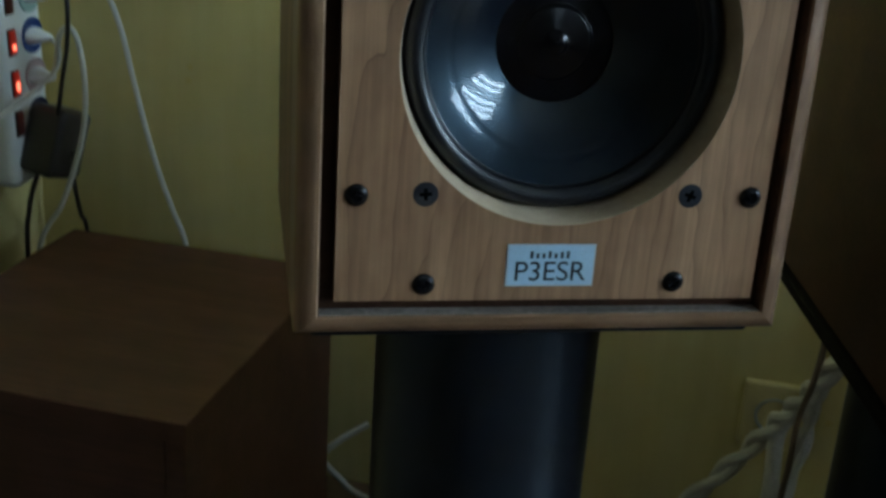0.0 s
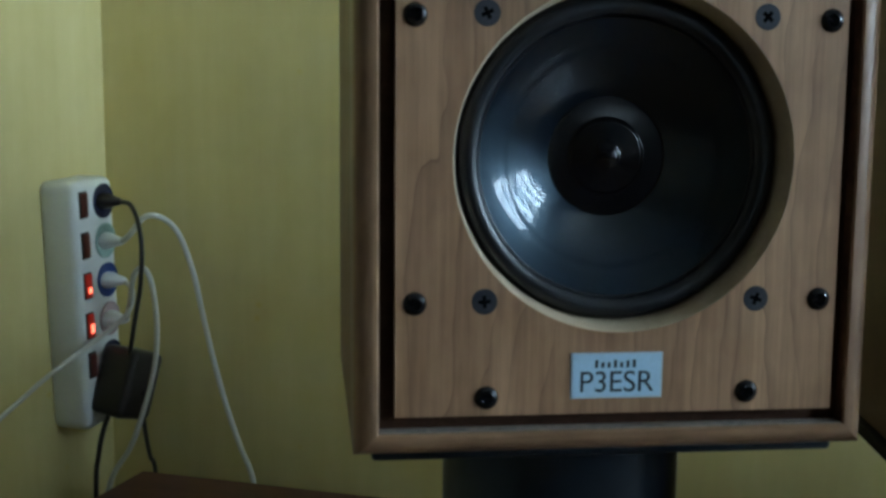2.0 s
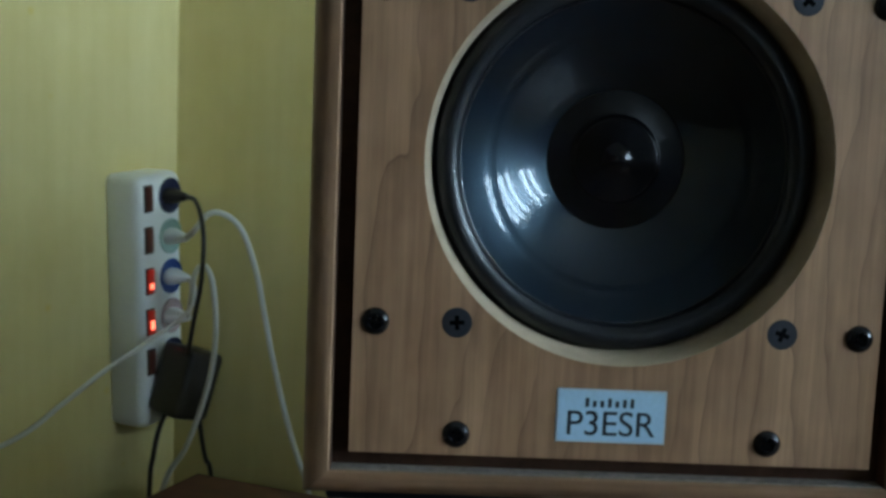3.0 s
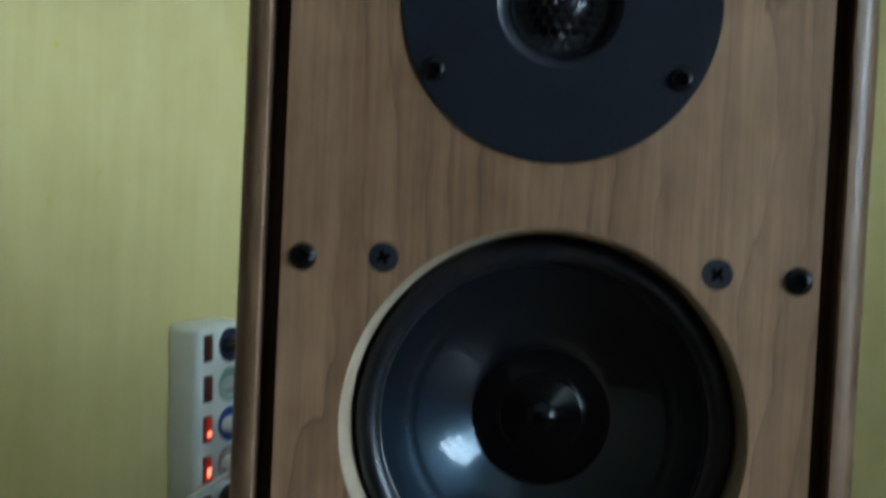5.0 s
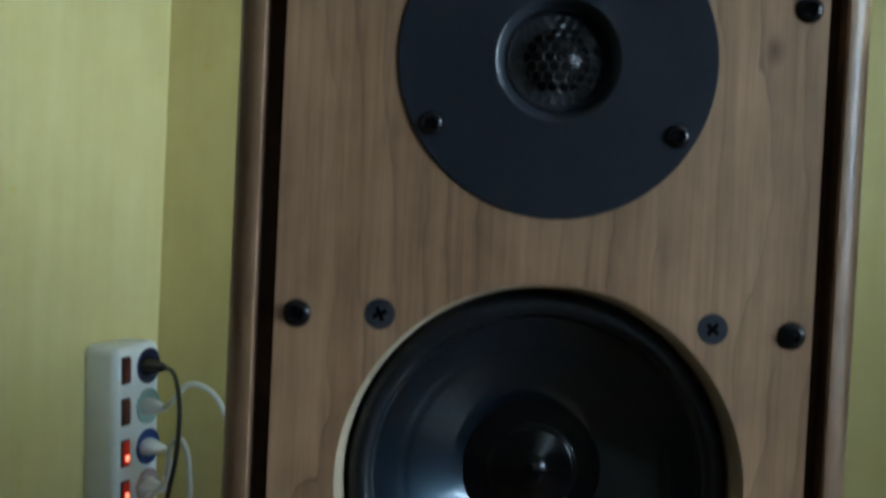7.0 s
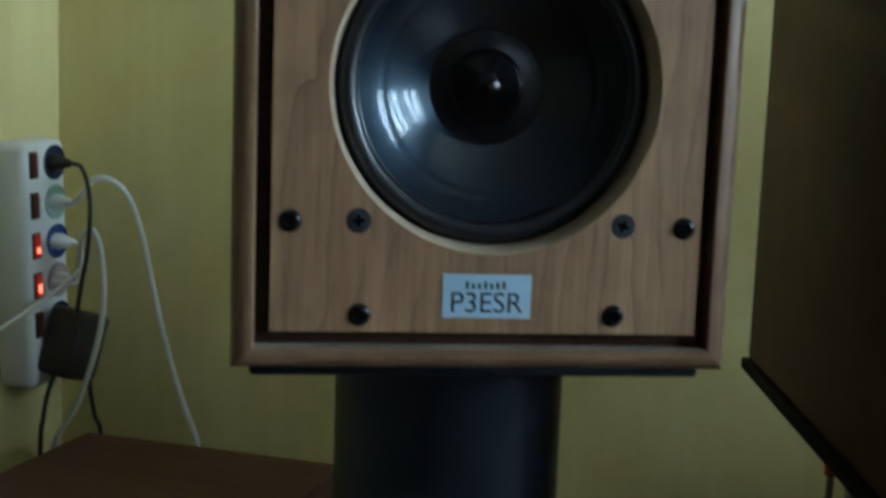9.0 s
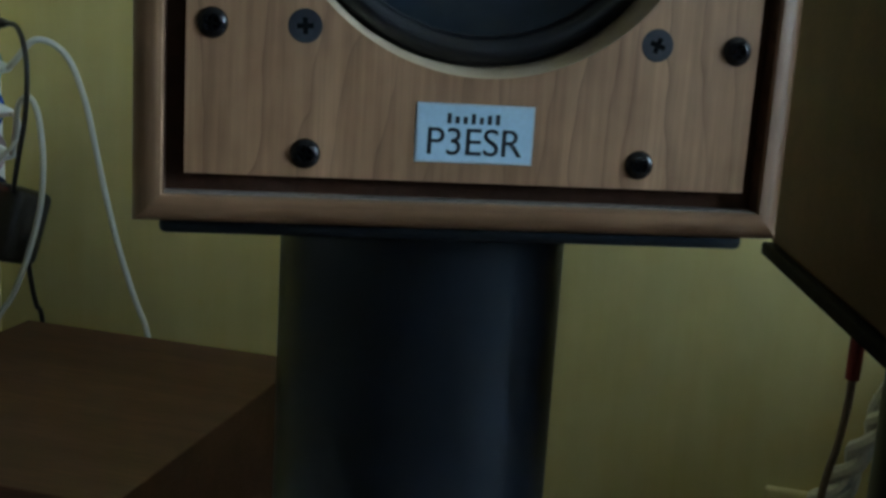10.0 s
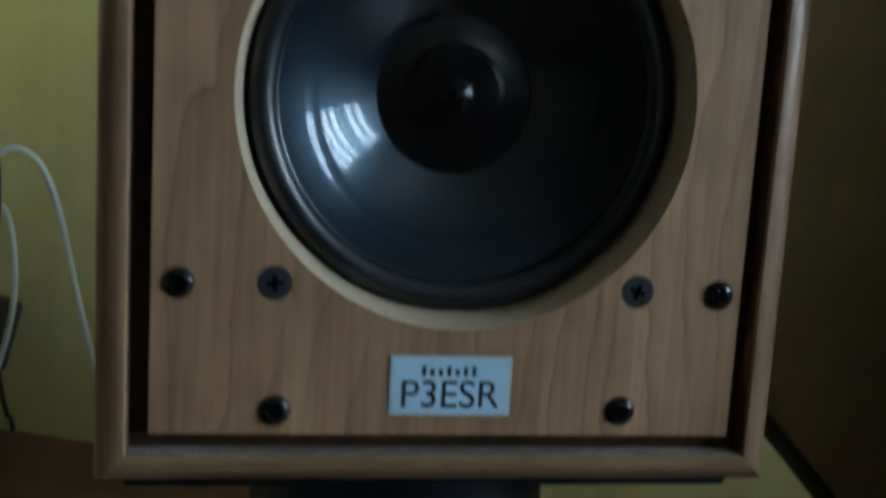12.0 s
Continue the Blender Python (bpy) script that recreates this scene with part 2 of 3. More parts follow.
WHITE_CABLE = speckled("white_cable", (0.58, 0.575, 0.525), 0.45, 300, 0.06)
GREY_CABLE = speckled("twisted_grey_cable", (0.62, 0.61, 0.56), 0.55, 300, 0.12)
BROWN_CABLE = speckled("brown_cable", (0.20, 0.14, 0.10), 0.5, 300, 0.15)
BLACK_PLASTIC = speckled("black_plastic", (0.022, 0.019, 0.018), 0.4, 300, 0.2)
BLUE_SOCKET = speckled("blue_socket", (0.02, 0.06, 0.22), 0.35, 300, 0.15)
NAVY_SOCKET = speckled("navy_socket", (0.012, 0.02, 0.06), 0.35, 300, 0.15)
GREEN_SOCKET = speckled("green_socket_ring", (0.32, 0.47, 0.42), 0.35, 300, 0.1)
PINK_SOCKET = speckled("pink_socket_ring", (0.42, 0.31, 0.31), 0.35, 300, 0.1)
RED_PLASTIC = speckled("red_sleeve", (0.21, 0.014, 0.012), 0.4, 300, 0.15)
SWITCH_OFF = speckled("dark_red_rocker", (0.10, 0.022, 0.015), 0.3, 300, 0.2)
IVORY = speckled("ivory_outlet", (0.62, 0.52, 0.25), 0.5, 200, 0.05)
GREY_SOCKET = speckled("grey_socket", (0.42, 0.45, 0.42), 0.45, 200, 0.08)
WHITE_FRAME = speckled("white_window_paint", (0.78, 0.79, 0.78), 0.4, 200, 0.04)


def lit(name, colour, strength):
    m = material(name, colour, 0.3)
    b = m.node_tree.nodes["Principled BSDF"]
    b.inputs["Emission Color"].default_value = (*colour, 1)
    b.inputs["Emission Strength"].default_value = strength
    return m


SWITCH_LIT = lit("lit_red_rocker", (0.45, 0.02, 0.01), 0.14)
SWITCH_GLOW = lit("neon_glow", (1.0, 0.16, 0.09), 3.4)
GLASS = bpy.data.materials.new("window_glass")
GLASS.use_nodes = True
GLASS.node_tree.nodes["Principled BSDF"].inputs["Transmission Weight"].default_value = 1.0
GLASS.node_tree.nodes["Principled BSDF"].inputs["Roughness"].default_value = 0.0
GLASS.node_tree.nodes["Principled BSDF"].inputs["IOR"].default_value = 1.02


# ---- building helpers ----
def mesh_of(name, bm, mat, smooth=False):
    bmesh.ops.recalc_face_normals(bm, faces=bm.faces)
    me = bpy.data.meshes.new(name)
    if smooth:
        for f in bm.faces:
            f.smooth = True
        for e in bm.edges:
            if len(e.link_faces) == 2 and e.calc_face_angle(0) > radians(38):
                e.smooth = False
    bm.to_mesh(me)
    bm.free()
    me.materials.append(mat)
    return me


def part(name, bm, mat, parent, label="", smooth=False):
    ob = new(name, mesh_of(name, bm, mat, smooth))
    ob.parent = parent
    if label:
        tagged(ob, label)
    return ob


def thing(name, m, label, category, group=""):
    ob = new(name)
    ob.empty_display_size = 0.02
    ob.matrix_basis = m
    return tagged(ob, label, category, group)


def setting(name, bm, mat, m, label, category):
    ob = new(name, mesh_of(name, bm, mat))
    ob.matrix_basis = m
    return tagged(ob, label, category, kind="structure")


def block(bm, x0, x1, y0, y1, z0, z1, bevel=0.0, segments=2):
    made = bmesh.ops.create_cube(bm, size=1.0)["verts"]
    bmesh.ops.scale(bm, vec=(x1 - x0, y1 - y0, z1 - z0), verts=made)
    bmesh.ops.translate(bm, vec=((x0 + x1) / 2, (y0 + y1) / 2, (z0 + z1) / 2), verts=made)
    if bevel:
        edges = list({e for v in made for e in v.link_edges})
        bmesh.ops.bevel(bm, geom=edges, offset=bevel, segments=segments, affect="EDGES", profile=0.5)
    return bm


def solid(x0, x1, y0, y1, z0, z1, bevel=0.0, segments=2):
    return block(bmesh.new(), x0, x1, y0, y1, z0, z1, bevel, segments)


def lathe(profile, cx=0.0, cz=0.0, cy=0.0, segments=64):
    """Turns a profile of (radius, y) about an axis along y through (cx, cy, cz)."""
    bm = bmesh.new()
    rings = []
    for r, y in profile:
        if r < 1e-6:
            rings.append([bm.verts.new((cx, cy + y, cz))])
        else:
            rings.append([bm.verts.new((cx + r * math.cos(2 * math.pi * k / segments), cy + y, cz + r * math.sin(2 * math.pi * k / segments))) for k in range(segments)])
    for a, b in zip(rings, rings[1:]):
        for k in range(segments):
            n = (k + 1) % segments
            if len(a) == 1 and len(b) == 1:
                continue
            if len(a) == 1:
                bm.faces.new((a[0], b[k], b[n]))
            elif len(b) == 1:
                bm.faces.new((a[k], a[n], b[0]))
            else:
                bm.faces.new((a[k], a[n], b[n], b[k]))
    return bm


def upright(bm):
    """Turns a lathe's axis from y to z."""
    bmesh.ops.rotate(bm, cent=(0, 0, 0), matrix=Matrix.Rotation(radians(90), 3, "X"), verts=bm.verts)
    return bm


def curve_points(points, steps=10):
    p = [Vector(q) for q in points]
    p = [2 * p[0] - p[1], *p, 2 * p[-1] - p[-2]]
    out = []
    for a, b, c, d in zip(p, p[1:], p[2:], p[3:]):
        for k in range(steps):
            t = k / steps
            out.append(0.5 * (2 * b + (c - a) * t + (2 * a - 5 * b + 4 * c - d) * t * t + (3 * b - a - 3 * c + d) * t**3))
    out.append(p[-2])
    return out


def tube(points, radius, sides=10, steps=10, twist=0.0, flat=1.0):
    """A cable along a smooth line through the points."""
    line = curve_points(points, steps)
    bm = bmesh.new()
    rings = []
    side = Vector((0.3, 0.9, 0.2))
    for k, at in enumerate(line):
        way = (line[min(k + 1, len(line) - 1)] - line[max(k - 1, 0)]).normalized()
        side = (side - way * side.dot(way)).normalized()
        up = way.cross(side)
        turn = twist * k / len(line)
        rings.append([bm.verts.new(at + radius * (math.cos(a + turn) * side + flat * math.sin(a + turn) * up)) for a in (2 * math.pi * j / sides for j in range(sides))])
    for a, b in zip(rings, rings[1:]):
        for j in range(sides):
            n = (j + 1) % sides
            bm.faces.new((a[j], a[n], b[n], b[j]))
    bm.faces.new(rings[0])
    bm.faces.new(rings[-1])
    return bm


# ---- the room ----
T = 0.12
setting("floor", solid(-T, ROOM_U + T, ROOM_V - T, T, -0.1, 0), FLOOR, ROOM, "brown wood laminate floor of the room", "floor")
setting("ceiling", solid(-T, ROOM_U + T, ROOM_V - T, T, ROOM_H, ROOM_H + 0.1), CEILING, ROOM, "plain grey painted ceiling of the room", "ceiling")
setting("wall_north", solid(0, ROOM_U, 0, T, 0, ROOM_H), WALL, ROOM, "yellow wallpapered wall behind the loudspeaker", "wall")
setting("wall_west", solid(-T, 0, -0.70, T, 0, ROOM_H), WALL, ROOM, "yellow wallpapered wall with the power strip on it", "wall")
# out of view: brown instead of yellow so the cone reflects something dark
setting("wall_west_rest", solid(-T, 0, ROOM_V, -0.70, 0, ROOM_H), UNSEEN_BROWN, ROOM, "unseen stretch of wall, made brown to darken reflections", "wall")
setting("wall_south", solid(-T, ROOM_U + T, ROOM_V - T, ROOM_V, 0, ROOM_H), UNSEEN_BROWN, ROOM, "unseen far wall, made brown to cut bounce light", "wall")
# unseen stepped wall, added to keep window light off the lower corner
low = solid(1.40, 1.50, -0.74, -0.28, 0.001, 0.90)
block(low, 1.40, 1.50, -0.28, -0.001, 0.001, 0.58)
setting("shade_wall", low, UNSEEN_BROWN, ROOM, "unseen low brown wall added to shade the lower room", "wall")
east = solid(ROOM_U, ROOM_U + T, ROOM_V, WIN2_V0, 0, ROOM_H)
for v0, v1, z0, z1 in ((WIN2_V1, WIN_V0, 0, ROOM_H), (WIN_V1, T, 0, ROOM_H), (WIN_V0, WIN_V1, 0, WIN_Z0), (WIN_V0, WIN_V1, WIN_Z1, ROOM_H), (WIN2_V0, WIN2_V1, 0, WIN2_Z0), (WIN2_V0, WIN2_V1, WIN2_Z1, ROOM_H)):
    block(east, ROOM_U, ROOM_U + T, v0, v1, z0, z1)
setting("wall_east", east, UNSEEN_BROWN, ROOM, "unseen wall with two window openings, made brown to cut bounce light", "wall")


def window(name, m, half, high, label):
    w = tagged(thing(name, m, label, "window"), kind="structure")
    for y0, y1, z0, z1 in ((-half, -half + 0.06, 0, high), (half - 0.06, half, 0, high), (-half + 0.06, half - 0.06, 0, 0.06), (-half + 0.06, half - 0.06, high - 0.06, high)):
        part("window_frame", solid(-0.03, 0.03, y0, y1, z0, z1, 0.004), WHITE_FRAME, w)
    part("mullion", solid(-0.02, 0.02, -0.035, 0.035, 0.06, high - 0.06, 0.004), WHITE_FRAME, w)
    for y0, y1 in ((-half + 0.06, -0.035), (0.035, half - 0.06)):
        pane = part("pane", solid(-0.003, 0.003, y0, y1, 0.06, high - 0.06), GLASS, w)
        pane.visible_shadow = False
    return w


window("window_1", ROOM @ pose(ROOM_U + 0.06, (WIN_V0 + WIN_V1) / 2, WIN_Z0), (WIN_V1 - WIN_V0) / 2, WIN_Z1 - WIN_Z0, "wide white framed window that lights the room")
blind = thing("vertical_blind", ROOM @ pose(ROOM_U - 0.03, (WIN_V0 + WIN_V1) / 2, WIN_Z0 - 0.03), "white vertical blind with turned slats before the window", "blind")
for k in range(8):
    slat = part("slat", solid(-0.0007, 0.0007, -0.045, 0.045, 0, WIN_Z1 - WIN_Z0 + 0.04), WHITE_FRAME, blind)
    slat.matrix_basis = pose(0, -0.49 + 0.140 * k, 0, 0, 0, 36 + 6 * math.sin(2.1 * k))
part("head_rail", solid(-0.02, 0.02, -0.60, 0.60, WIN_Z1 - WIN_Z0 + 0.042, WIN_Z1 - WIN_Z0 + 0.075, 0.003), WHITE_FRAME, blind)
window("window_2", ROOM @ pose(ROOM_U + 0.06, (WIN2_V0 + WIN2_V1) / 2, WIN2_Z0), (WIN2_V1 - WIN2_V0) / 2, WIN2_Z1 - WIN2_Z0, "narrow white framed window further along the wall")


# ---- the loudspeaker: x across the front, y = 0 on the baffle, z = 0 under the cabinet ----
HALF, TALL, DEEP = 0.1003, 0.3278, 0.180
LIP, ROUND = 0.0006, 0.0078
IN_X, IN_Z0, IN_Z1 = 0.0910, 0.0086, 0.3172
LOW = -0.0006
LEFT = 0.0009


def ring(hx, z0, z1, y):
    return [(-hx - LEFT, y, z0), (hx, y, z0), (hx, y, z1), (-hx - LEFT, y, z1)]


def rim_side(k, rings):
    """One mitred side of the front rim (0 bottom, 1 right, 2 top, 3 left)."""
    bm = bmesh.new()
    n = (k + 1) % 4
    a = [bm.verts.new(r[k]) for r in rings]
    b = [bm.verts.new(r[n]) for r in rings]
    for i in range(len(rings)):
        j = (i + 1) % len(rings)
        bm.faces.new((a[i], a[j], b[j], b[i]))
    bm.faces.new(a)
    bm.faces.new(b)
    return bm


def holed(bm, cx, cz, r, x0, x1, z0, z1, n=96):
    """A flat rectangle at y = 0 with a round hole."""
    circle = [bm.verts.new((cx + r * math.cos(2 * math.pi * k / n + math.pi / 4), 0, cz + r * math.sin(2 * math.pi * k / n + math.pi / 4))) for k in range(n)]
    low = [bm.verts.new(p) for p in ((x1, 0, z1), (x0, 0, z1), (x0, 0, z0), (x1, 0, z0))]
    q = n // 4
    for side in range(4):
        arc = [circle[(side * q + k) % n] for k in range(q + 1)]
        bm.faces.new((low[(side + 1) % 4], low[side], *arc))


def cross(size, width, y):
    bm = bmesh.new()
    block(bm, -size, size, y, y + 0.0008, -width, width)
    block(bm, -width, width, y, y + 0.0008, width, size)
    block(bm, -width, width, y, y + 0.0008, -size, -width)
    return bm


def screw(parent, x, z, y, r, flat, turn):
    if flat:
        prof = [(0, -0.0002), (r * 0.55, -0.0002), (r * 0.9, -0.0001), (r, 0.0004), (r * 0.98, 0.001)]
    else:
        prof = [(0, 0.0002), (r * 0.30, -0.0002), (r * 0.40, -0.0013), (r * 0.48, -0.0017), (r * 0.66, -0.0016), (r * 0.86, -0.0010), (r * 0.97, -0.0003), (r, 0.0004), (r * 0.99, 0.001)]
    s = part("screw", lathe(prof, segments=28), SCREW_FLAT if flat else SCREW, parent, "flat blued countersunk screw" if flat else "glossy black domed screw", True)
    s.location = (x, y, z)
    s.rotation_euler = (0, radians(turn), 0)
    c = part("screw_slot", cross(r * (0.44 if flat else 0.56), r * (0.14 if flat else 0.11), -0.00026 if flat else -0.00169), RECESS, s)
    return s


def loudspeaker():
    sp = thing("loudspeaker", Matrix(), "cherry veneered two-way loudspeaker with uncovered drive units on a black stand", "loudspeaker", "loudspeakers")
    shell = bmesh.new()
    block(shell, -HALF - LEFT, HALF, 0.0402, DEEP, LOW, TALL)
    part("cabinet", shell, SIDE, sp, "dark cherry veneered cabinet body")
    rings = [ring(HALF, LOW, TALL, 0.0400), ring(HALF, LOW, TALL, -LIP + ROUND)]
    for k in range(1, 9):
        a = math.pi / 2 * k / 8
        d = ROUND * (1 - math.cos(a))
        rings.append(ring(HALF - d, LOW + d, TALL - d, -LIP + ROUND - ROUND * math.sin(a)))
    rings.append(ring(IN_X + 0.0006, IN_Z0 - 0.0006, IN_Z1 + 0.0006, -LIP))
    rings.append(ring(IN_X, IN_Z0, IN_Z1, -LIP + 0.0008))
    rings.append(ring(IN_X, IN_Z0, IN_Z1, 0.0400))
    for k, mat in enumerate((RIM_X, RIM_Z, RIM_X, RIM_Z)):
        part("front_rim", rim_side(k, rings), mat, sp, "mitred solid cherry front rim with a rounded edge", True)
    lining = bmesh.new()
    for x0, x1, z0, z1 in ((-IN_X - LEFT, -0.080, IN_Z0, IN_Z1), (0.080, IN_X, IN_Z0, IN_Z1), (-0.080, 0.080, IN_Z0, 0.022), (-0.080, 0.080, 0.302, IN_Z1)):
        block(lining, x0, x1, 0.0072, 0.0390, z0, z1)
    part("grille_channel", lining, CHANNEL_BROWN, sp, "dark brown channel round the baffle")
    e = 0.0003
    for x0, x1, z0, z1 in ((-IN_X - LEFT, -IN_X - LEFT + e, IN_Z0, IN_Z1), (IN_X - e, IN_X, IN_Z0, IN_Z1), (-IN_X - LEFT + e, IN_X - e, IN_Z0, IN_Z0 + e), (-IN_X - LEFT + e, IN_X - e, IN_Z1 - e, IN_Z1)):
        part("channel_side", solid(x0, x1, -LIP + 0.0010, 0.0071, z0, z1), DUSTY if z1 < 0.02 else INNER_BROWN, sp, "dusty grey-brown ledge under the baffle" if z1 < 0.02 else "dark brown inner face of the rim")
    # baffle with two round holes
    bl, bx, b0, b1 = 0.0858, 0.0853, 0.0150, 0.3118
    hz, hr = 0.1120, 0.0655
    bm = bmesh.new()
    top = hz + 0.0735
    holed(bm, 0.0008, hz, hr, -bl, bx, b0, top)
    holed(bm, 0.0, 0.2485, 0.0400, -bl, bx, top, b1)
    bmesh.ops.remove_doubles(bm, verts=bm.verts, dist=0.00001)
    for x in (-bl, bx):
        bm.faces.new([bm.verts.new(p) for p in ((x, 0, b0), (x, 0, b1), (x, 0.0071, b1), (x, 0.0071, b0))])
    for z in (b0, b1):
        bm.faces.new([bm.verts.new(p) for p in ((-bl, 0, z), (bx, 0, z), (bx, 0.0071, z), (-bl, 0.0071, z))])
    part("baffle", bm, CHERRY, sp, "flat cherry veneered front baffle")
    # woofer
    wf = new("woofer")
    wf.parent = sp
    wf.location = (0.0008, 0, hz)
    tagged(wf, "round bass driver with a glossy black cone")
    part("bevelled_edge", lathe([(hr, 0.0), (hr - 0.0002, 0.0002), (0.0634, 0.0118), (0.0632, 0.0160)], segments=96), PALE, wf, "pale bare wood edge of the opening", True)
    roll = [(0.0631, 0.0158), (0.0626, 0.0140)]
    for k in range(13):
        a = math.pi * k / 12
        roll.append((0.0580 + 0.0042 * math.cos(a), 0.0138 - 0.0042 * math.sin(a)))
    roll += [(0.0534, 0.0141), (0.0526, 0.0146)]
    part("surround", lathe(roll, segments=96), RUBBER, wf, "black rubber half-roll surround", True)
    # the cone flares: its slope grows from the rim to the dust cap
    cone, deep, inner = [], 0.0140, 0.0238
    for k in range(25):
        r = 0.0536 + (inner - 0.0536) * k / 24
        cone.append((r, deep + 0.00035 * math.exp(-(((r - 0.0440) / 0.0006) ** 2))))
        deep += (0.0536 - inner) / 24 * (0.66 - 12 * (r - 0.030))
    part("cone", lathe(cone, segments=96), CONE, wf, "glossy black plastic cone", True)
    # dust cap: a shallow skirt, a small shoulder and a low dome
    cap = [(inner + 0.0004, deep + 0.0006), (inner, deep - 0.0002), (0.0228, deep - 0.0002), (0.0160, deep - 0.0002), (0.0154, deep - 0.0003)]
    cap += [(0.0149, deep - 0.0008), (0.0143, deep - 0.0013), (0.0136, deep - 0.0015), (0.0128, deep - 0.0016)]
    tip, dome_r = 0.0050, 0.0080
    top = deep - 0.0016 - (0.0128 - tip) * 0.20 - (dome_r - math.sqrt(dome_r**2 - tip**2))
    for k in range(13):
        r = 0.0120 * (1 - k / 12)
        y = top + (dome_r - math.sqrt(dome_r**2 - min(r, tip) ** 2)) + max(0.0, r - tip) * 0.20
        cap.append((r if k < 12 else 0.0, y))
    part("dust_cap", lathe(cap, segments=72), CAP, wf, "black dust cap with a low dome", True)
    # tweeter
    tw = new("tweeter")
    tw.parent = sp
    tw.location = (0.0003, 0, 0.2487)
    tagged(tw, "round black tweeter with a domed wire grille")
    part("faceplate", lathe([(0.0507, 0.0004), (0.0507, -0.0004), (0.0504, -0.0007), (0.0199, -0.0007)], segments=96), PLATE_BLACK, tw, "matt black round faceplate", True)
    part("mouth", lathe([(0.0199, -0.0007), (0.0195, -0.0005), (0.0166, 0.0036), (0.0160, 0.0060), (0.0150, 0.0072), (0.0, 0.0074)], segments=96), MOUTH_BLACK, tw, "satin black conical mouth", True)
    dome = []
    for k in range(9):
        a = radians(62) * (1 - k / 8)
        dome.append((0.0105 / math.sin(radians(62)) * math.sin(a), 0.0066 - 0.0119 * (math.cos(a) - math.cos(radians(62)))))
    dome[-1] = (0.0, dome[-1][1])
    part("dome", lathe(dome, segments=40), DOME, tw, "dark metal dome", True)
    part("grille_ring", lathe([(0.0166, 0.0042), (0.0164, 0.0034), (0.0160, 0.0032), (0.0155, 0.0036), (0.0153, 0.0054)], segments=64), PLATE_BLACK, tw, "black ring that holds the grille", True)
    hexes = bmesh.new()
    pitch = 0.0034
    for i in range(-8, 9):
        for j in range(-6, 7):
            cx, cz = pitch * (i + j / 2), pitch * j * math.sqrt(3) / 2
            if math.hypot(cx, cz) > 0.0140:
                continue
            vs = []
            for k in range(6):
                a = radians(60 * k + 30)
                x, z = cx + pitch / math.sqrt(3) * math.cos(a), cz + pitch / math.sqrt(3) * math.sin(a)
                rr = min(math.hypot(x, z), 0.0150)
                x, z = x * rr / max(math.hypot(x, z), 1e-9), z * rr / max(math.hypot(x, z), 1e-9)
                vs.append(hexes.verts.new((x, 0.0054 - 0.0105 * math.cos(rr / 0.0152 * math.pi / 2), z)))
            hexes.faces.new(vs)
    bmesh.ops.remove_doubles(hexes, verts=hexes.verts, dist=0.0002)
    bmesh.ops.wireframe(hexes, faces=hexes.faces, thickness=0.00055, use_replace=True, use_boundary=True, use_even_offset=True)
    part("wire_grille", hexes, GRILLE, tw, "domed hexagonal wire grille")
    for x, z, turn in ((0.0, 0.0445, 20), (-0.0392, -0.0222, 50), (0.0388, -0.0226, 5)):
        screw(tw, x, z, -0.0007, 0.0040, False, turn)
    # baffle screws
    for z, a, b in ((0.0585, 0.0785, 0.0526), (0.1646, 0.0787, 0.0528)):
        for s in (-1, 1):
            screw(sp, s * a, z, 0, 0.0046, False, 25 + 300 * z * s)
            screw(sp, s * b + (0.0004 if s < 0 else 0.0007), z + (0.0005 if z < 0.1 else 0.0010), 0, 0.0054, True, 8 + 200 * z * s)
    for x, z in ((-0.0510, 0.0220), (0.0510, 0.0225), (-0.0505, 0.3052), (0.0515, 0.3045), (-0.0787, 0.2688), (0.0787, 0.2680)):
        screw(sp, x, z, 0, 0.0046, False, 400 * x + 30)
    # badge
    badge = part("badge", solid(-0.0179, 0.0179, -0.0003, 0, -0.0089, 0.0089, 0.0001), BADGE_EDGE, sp, "silver blue metal badge with dark lettering")
    badge.location = (-0.0007, 0, 0.0299)
    part("badge_face", solid(-0.0172, 0.0172, -0.0004, -0.0002, -0.0082, 0.0082), BADGE, badge, "pale blue printed face")
    text = bpy.data.curves.new("model_lettering", "FONT")
    text.body = "P3ESR"
    text.size, text.align_x, text.extrude = 0.0117, "CENTER", 0.00008
    text.space_character = 0.98
    tmp = new("tmp", text)
    bpy.context.view_layer.update()
    me = bpy.data.meshes.new_from_object(tmp.evaluated_get(bpy.context.evaluated_depsgraph_get()))
    bpy.data.objects.remove(tmp)
    me.materials.clear()
    me.materials.append(INK)
    letters = new("model_lettering", me)
    letters.parent = badge
    letters.matrix_basis = pose(-0.0002, -0.00046, -0.0064, 90, 0, 0)
    for k, high in enumerate((0.0060, 0.0051, 0.0051, 0.0060, 0.0051, 0.0057, 0.0060)):
        part("maker_mark", solid(-0.0086 + 0.00245 * k, -0.0074 + 0.00245 * k, -0.0005, -0.0003, 0.0030, high), INK, badge)
    # back terminals
    part("terminal_plate", solid(-0.03, 0.03, DEEP, DEEP + 0.002, 0.06, 0.11, 0.0008), BLACK_PLASTIC, sp, "black terminal plate on the back")
    return sp


